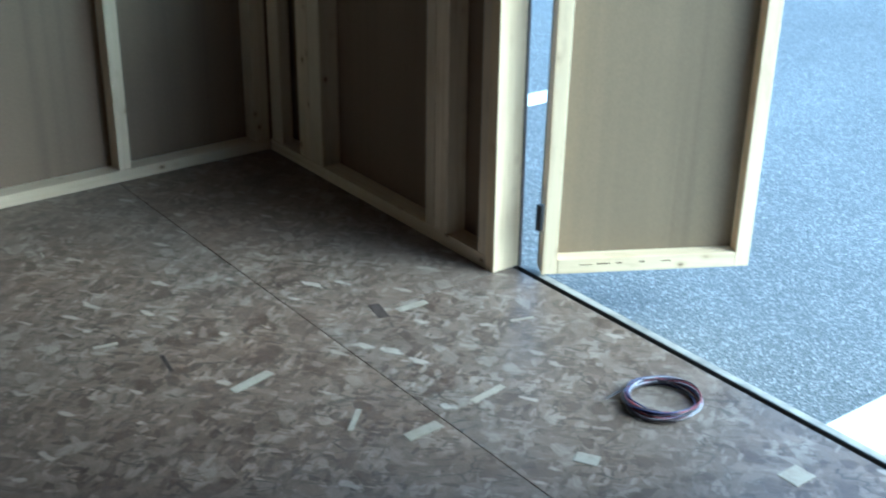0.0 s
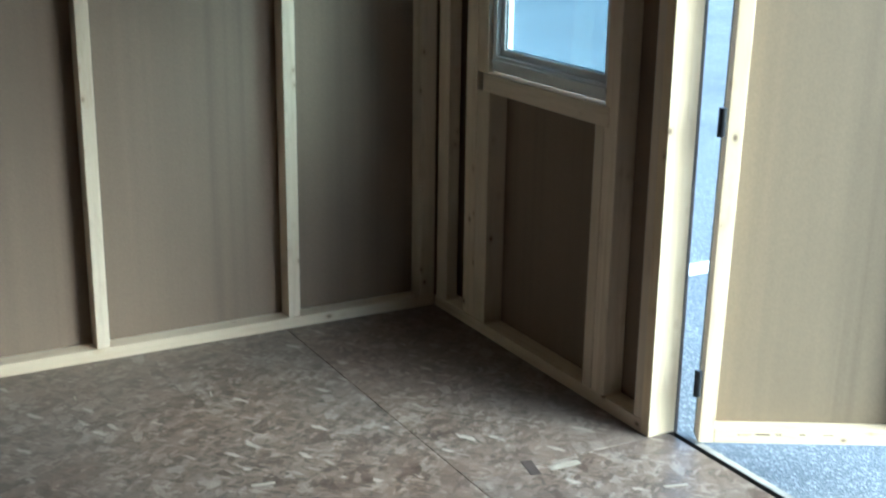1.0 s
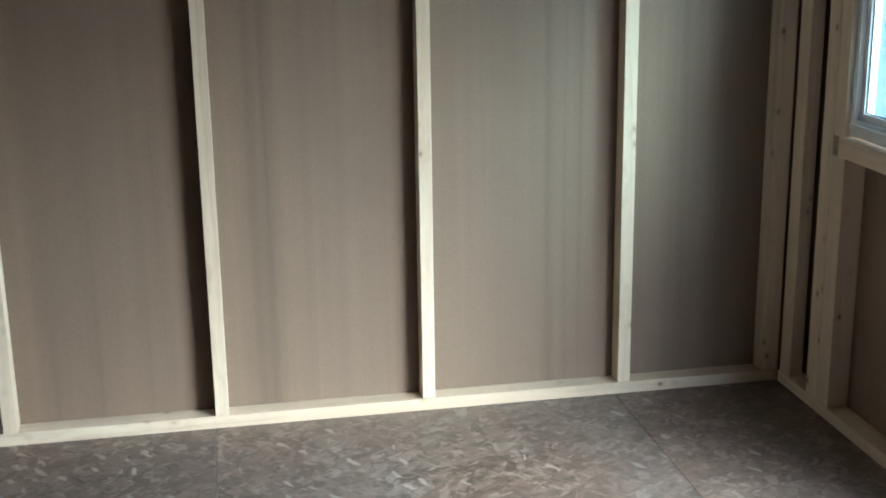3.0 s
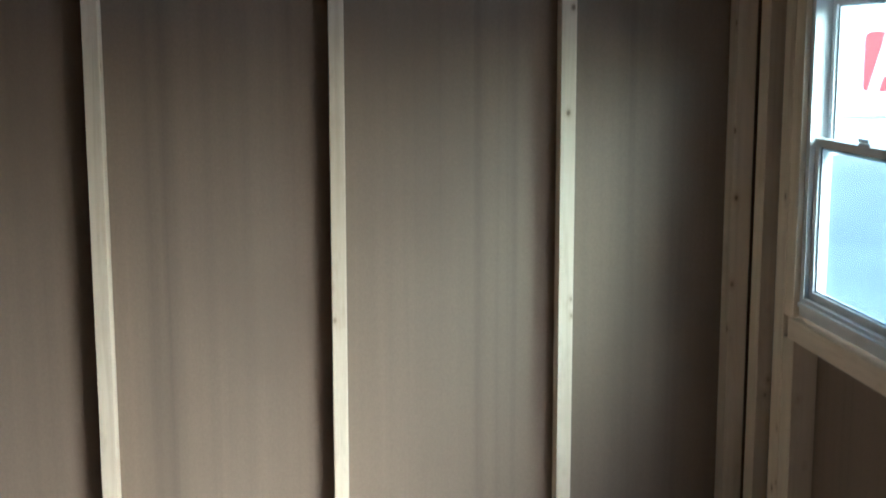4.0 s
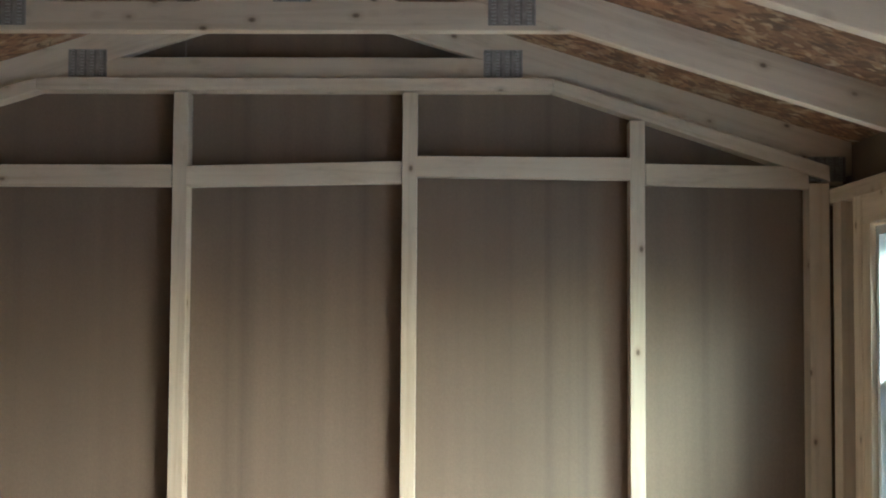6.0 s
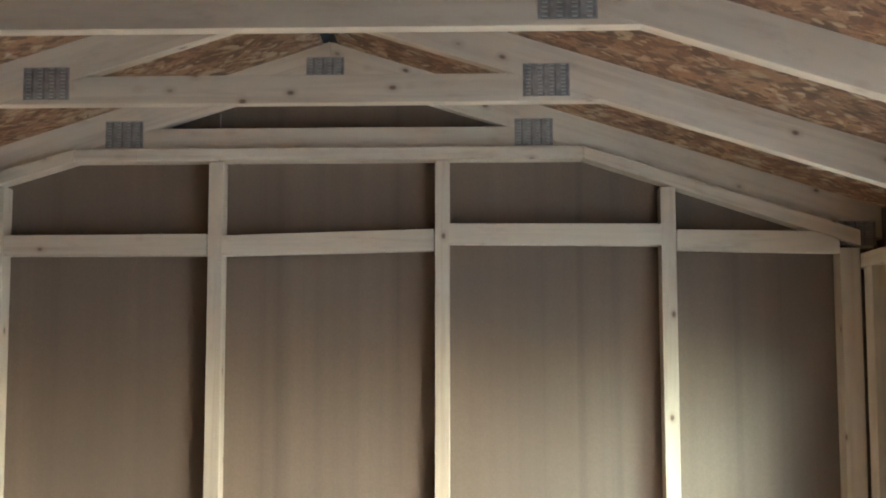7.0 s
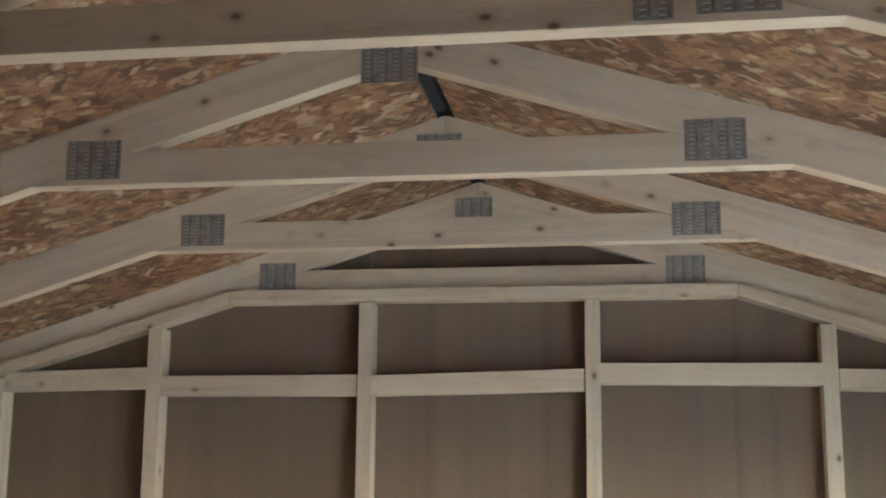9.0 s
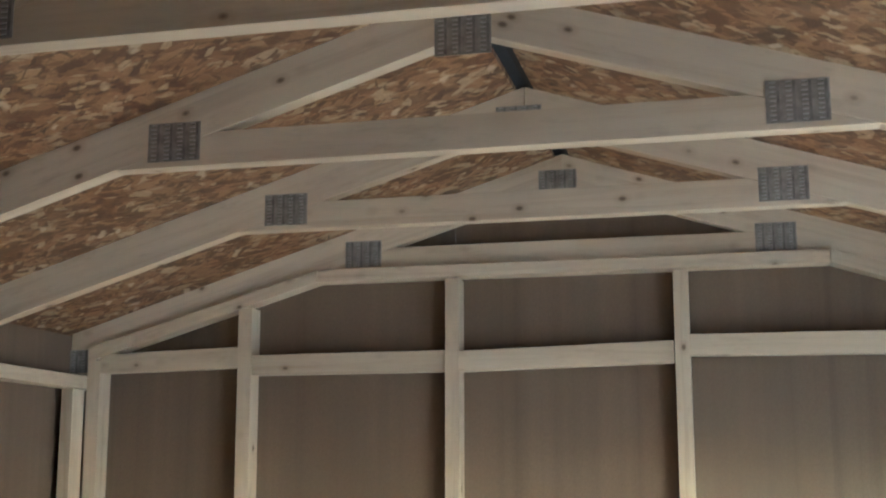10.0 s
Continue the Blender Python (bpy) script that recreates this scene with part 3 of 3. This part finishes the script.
while u < 0.33:
    w, h = rng.uniform(0.01, 0.04), rng.uniform(0.0015, 0.004)
    box((HINGE.x - 0.0008, HINGE.y - u - w, 0.026 + 0.01 * u), (HINGE.x + 0.002, HINGE.y - u, 0.026 + 0.01 * u + h), bm)
    u += w + rng.uniform(0.004, 0.05)
part("glue_bead", bm, GLUE, door, "dark dried glue squeezed out along the joints")
for z in (0.168, 0.845, 1.5):
    hinge = leaf("hinge", -0.024, -0.007, z - 0.036, z + 0.036, 0.0, 0.004, BLACK, None, 0.001, label="black steel hinge")
    bm = bmesh.new()
    bmesh.ops.create_cone(bm, cap_ends=True, segments=12, radius1=0.008, radius2=0.008, depth=0.07, matrix=Matrix.Translation((HINGE.x, HINGE.y + 0.012, z)))
    part("hinge_pin", bm, BLACK, hinge)
door.matrix_basis = Matrix.Translation(HINGE) @ pose(0, 0, 0, 0, 0, OPEN) @ pose(0, 0, 0, SAG, 0, 0)

# ---------------------------------------------------------------- window
window = base("window_1", (EAST, (W_N + W_S) / 2, W_LO), "white vinyl sash window, closed, seen from inside", "window", kind="structure")
FX0, FX1 = EAST + 0.014, EAST + DEEP + 0.008


def surround(name, y0, y1, z0, z1, w, x0, x1, parent, mat=VINYL, label="", foot=None):
    """A four-sided frame, as one mesh."""
    bm = bmesh.new()
    foot = foot or w
    box((x0, y0, z0), (x1, y0 + w, z1), bm)
    box((x0, y1 - w, z0), (x1, y1, z1), bm)
    box((x0, y0 + w, z0), (x1, y1 - w, z0 + foot), bm)
    box((x0, y0 + w, z1 - w), (x1, y1 - w, z1), bm)
    return part(name, bm, mat, parent, label, soft=0.0012)


surround("window_frame", W_S + 0.003, W_N - 0.003, W_LO + 0.01, W_HI - 0.008, 0.022, FX0, FX1, window, foot=0.046)
part("frame_lip", box((FX0 - 0.008, W_S + 0.01, W_LO + 0.032), (FX0 + 0.002, W_N - 0.01, W_LO + 0.046)), VINYL, window, soft=0.002)
MID = 1.267
for name, z0, z1, x0 in (("lower_sash", W_LO + 0.055, MID + 0.018, FX0 + 0.014), ("upper_sash", MID - 0.016, W_HI - 0.034, FX0 + 0.042)):
    sash = surround(name, W_S + 0.0255, W_N - 0.0255, z0, z1, 0.021, x0, x0 + 0.022, window)
    part("pane", box((x0 + 0.009, W_S + 0.0455, z0 + 0.02), (x0 + 0.013, W_N - 0.0455, z1 - 0.02)), GLASS, sash, "clear glass pane")
    surround("gasket", W_S + 0.0468, W_N - 0.0468, z0 + 0.0213, z1 - 0.0213, 0.004, x0 + 0.006, x0 + 0.0085, sash, GASKET)
part("insect_screen", box((FX1 - 0.004, W_S + 0.03, W_LO + 0.05), (FX1 - 0.003, W_N - 0.03, MID + 0.012)), SCREEN, window, "fine dark insect screen over the lower half")
bm = box((FX0 + 0.002, -0.66, MID + 0.018), (FX0 + 0.03, -0.60, MID + 0.026))
box((FX0 + 0.008, -0.64, MID + 0.026), (FX0 + 0.02, -0.585, MID + 0.034), bm)
part("sash_lock", bm, VINYL, window, "small cam lock on the meeting rail", soft=0.002)


# ---------------------------------------------------------------- coil of cable on the floor
def cable_coil(at, radius):
    coil = base("cable_coil", (*at, 0), "loose coil of red, blue and white wire on the floor", "cable coil")
    rng = random.Random(5)
    for k in range(22):
        cu = bpy.data.curves.new("strand", "CURVE")
        cu.dimensions, cu.bevel_depth, cu.bevel_resolution = "3D", 0.0017, 2
        sp = cu.splines.new("POLY")
        n = 84
        sp.points.add(n - 1)
        ph, twist, spread = 6.283 * k / 22, rng.choice((-1, 1, 1, 2)), rng.uniform(0.003, 0.0115)
        for i, p in enumerate(sp.points):
            a = 2 * math.pi * i / n
            swell = 1.0 + 0.2 * math.sin(2 * a + 1.0) + 0.12 * math.sin(5 * a + ph)
            r = radius + spread * swell * math.cos(ph + twist * a)
            p.co = (r * math.cos(a), r * 0.98 * math.sin(a), 0.012 + 0.8 * spread * swell * math.sin(ph + twist * a), 1)
        sp.use_cyclic_u = True
        cu.materials.append(WIRES[(0, 1, 2, 0, 3, 1, 0, 2, 3, 0, 1, 0, 3, 1, 0, 3)[k % 16]])
        strand = new("strand", cu)
        strand.parent = coil
    cu = bpy.data.curves.new("loose_end", "CURVE")
    cu.dimensions, cu.bevel_depth, cu.bevel_resolution = "3D", 0.0022, 2
    sp = cu.splines.new("POLY")
    sp.points.add(11)
    for i, p in enumerate(sp.points):
        a = 1.9 + 0.06 * i
        r = radius + 0.006 + 0.0008 * i * i * 0.4
        p.co = (r * math.cos(a), r * math.sin(a), 0.012, 1)
    cu.materials.append(WIRES[3])
    new("loose_end", cu).parent = coil
    return coil


cable_coil((1.312, -1.899), 0.079)

# ---------------------------------------------------------------- outside
bm = bmesh.new()
bmesh.ops.create_grid(bm, x_segments=2, y_segments=2, size=400, matrix=Matrix.Translation((0, 0, GROUND)))
ground = part("ground", bm, ASPHALT)
tagged(ground, "coarse grey asphalt of a parking lot", "asphalt", kind="structure")
for x0, x1, y0, y1 in ((1.745, 6.5, -2.175, -2.02), (2.6, 3.3, 0.24, 0.36), (10.6, 26, 15.2, 15.45)):
    stripe = part("parking_stripe", box((x0, y0, GROUND - 0.01), (x1, y1, GROUND + 0.004)), PAINT_LINE)
    tagged(stripe, "white painted parking stripe on the asphalt", "road marking", "parking stripes", kind="structure")
bm = box((10.8, 16.5, GROUND - 0.02), (120, 160, GROUND + 0.02))
lawn = part("lawn", bm, GRASS)
tagged(lawn, "green grass beyond the parking lot", "grass", kind="structure")
shed = base("display_shed", (8.6, 15.0, GROUND), "white-sided building across the parking lot with a red sign", "building")
part("wall", box((6.9, 15.0, GROUND), (10.2, 19.0, 3.0)), WHITE, shed)
sign = part("sign_board", box((7.7, 14.93, 0.4), (10.1, 14.999, 2.6)), WHITE, shed)


def rounded(x0, x1, z0, z1, r, y0, y1):
    pts = []
    for cx, cz, a0 in ((x1 - r, z1 - r, 0), (x0 + r, z1 - r, 90), (x0 + r, z0 + r, 180), (x1 - r, z0 + r, 270)):
        pts += [(cx + r * math.cos(radians(a0 + a)), cz + r * math.sin(radians(a0 + a))) for a in (0, 30, 60, 90)]
    return prism(pts, y0, y1)


part("red_tile", rounded(8.57, 9.4, 0.8, 1.7, 0.1, 14.915, 14.929), RED, sign, "red rounded square with a white peaked mark")
bm = prism([(8.64, 0.79), (8.8, 0.79), (8.985, 1.5), (9.17, 0.79), (9.33, 0.79), (9.07, 1.73), (8.9, 1.73)], 14.9, 14.914)
box((8.83, 14.902, 1.04), (9.14, 14.912, 1.14), bm)
part("white_mark", bm, WHITE, sign)
bm = bmesh.new()
for k in range(7):
    box((8.53 + 0.15 * k, 14.915, 0.48 + 0.03 * (k % 2)), (8.64 + 0.15 * k, 14.928, 0.7), bm)
part("lettering_bars", bm, ALU, sign, "small unreadable grey lettering")
part("trim_line", box((7.75, 14.915, 0.415), (10.05, 14.928, 0.435)), GASKET, sign)
part("roof", prism([(14.6, 2.9), (17.0, 4.1), (19.4, 2.9), (19.4, 3.0), (17.0, 4.22), (14.6, 3.0)], 6.6, 10.5, axis="x"), FELT, shed)


# ---------------------------------------------------------------- scraps on the floor
def wood_chip(x, y, length, width, turn, mat, label):
    bm = prism([(-length / 2, 0.0), (length / 2 - 0.004, 0.0), (length / 2, 0.0008), (-length / 2 + 0.003, 0.0013)], -width / 2, width / 2)
    bm.transform(pose(x, y, 0.0004, 0, 0, turn))
    chip = part("wood_chip", bm, mat)
    return tagged(chip, label, "wood chip", "scraps on the floor")


CHIP = lumber_material("weathered_chip", (0.37, 0.34, 0.295), (0.26, 0.225, 0.19), 0.0)
CHIP_DARK = lumber_material("dark_chip", (0.07, 0.055, 0.05), (0.05, 0.04, 0.035), 0.0)
PALE, DARK = "pale flake of wood lying on the floor", "dark splinter of wood lying on the floor"
for x0, y0, x1, y1, width, pale in ((0.581, -1.316, 0.689, -1.29, 0.026, True), (1.094, -1.208, 1.182, -1.21, 0.022, True), (0.98, -1.657, 1.077, -1.643, 0.018, True), (0.78, -1.69, 0.87, -1.686, 0.03, True), (1.297, -2.251, 1.357, -2.25, 0.05, True), (1.018, -1.942, 1.045, -1.986, 0.035, True), (0.524, -1.077, 0.51, -1.16, 0.009, False), (1.065, -1.143, 1.047, -1.221, 0.028, False), (0.409, -0.955, 0.466, -0.965, 0.012, True), (1.287, -1.414, 1.347, -1.431, 0.01, True), (0.702, -1.599, 0.764, -1.539, 0.012, True), (0.16, -0.225, 0.157, -0.26, 0.005, True), (0.505, -0.37, 0.498, -0.405, 0.005, True)):
    wood_chip((x0 + x1) / 2, (y0 + y1) / 2, math.hypot(x1 - x0, y1 - y0), width, math.degrees(math.atan2(y1 - y0, x1 - x0)), CHIP if pale else CHIP_DARK, PALE if pale else DARK)
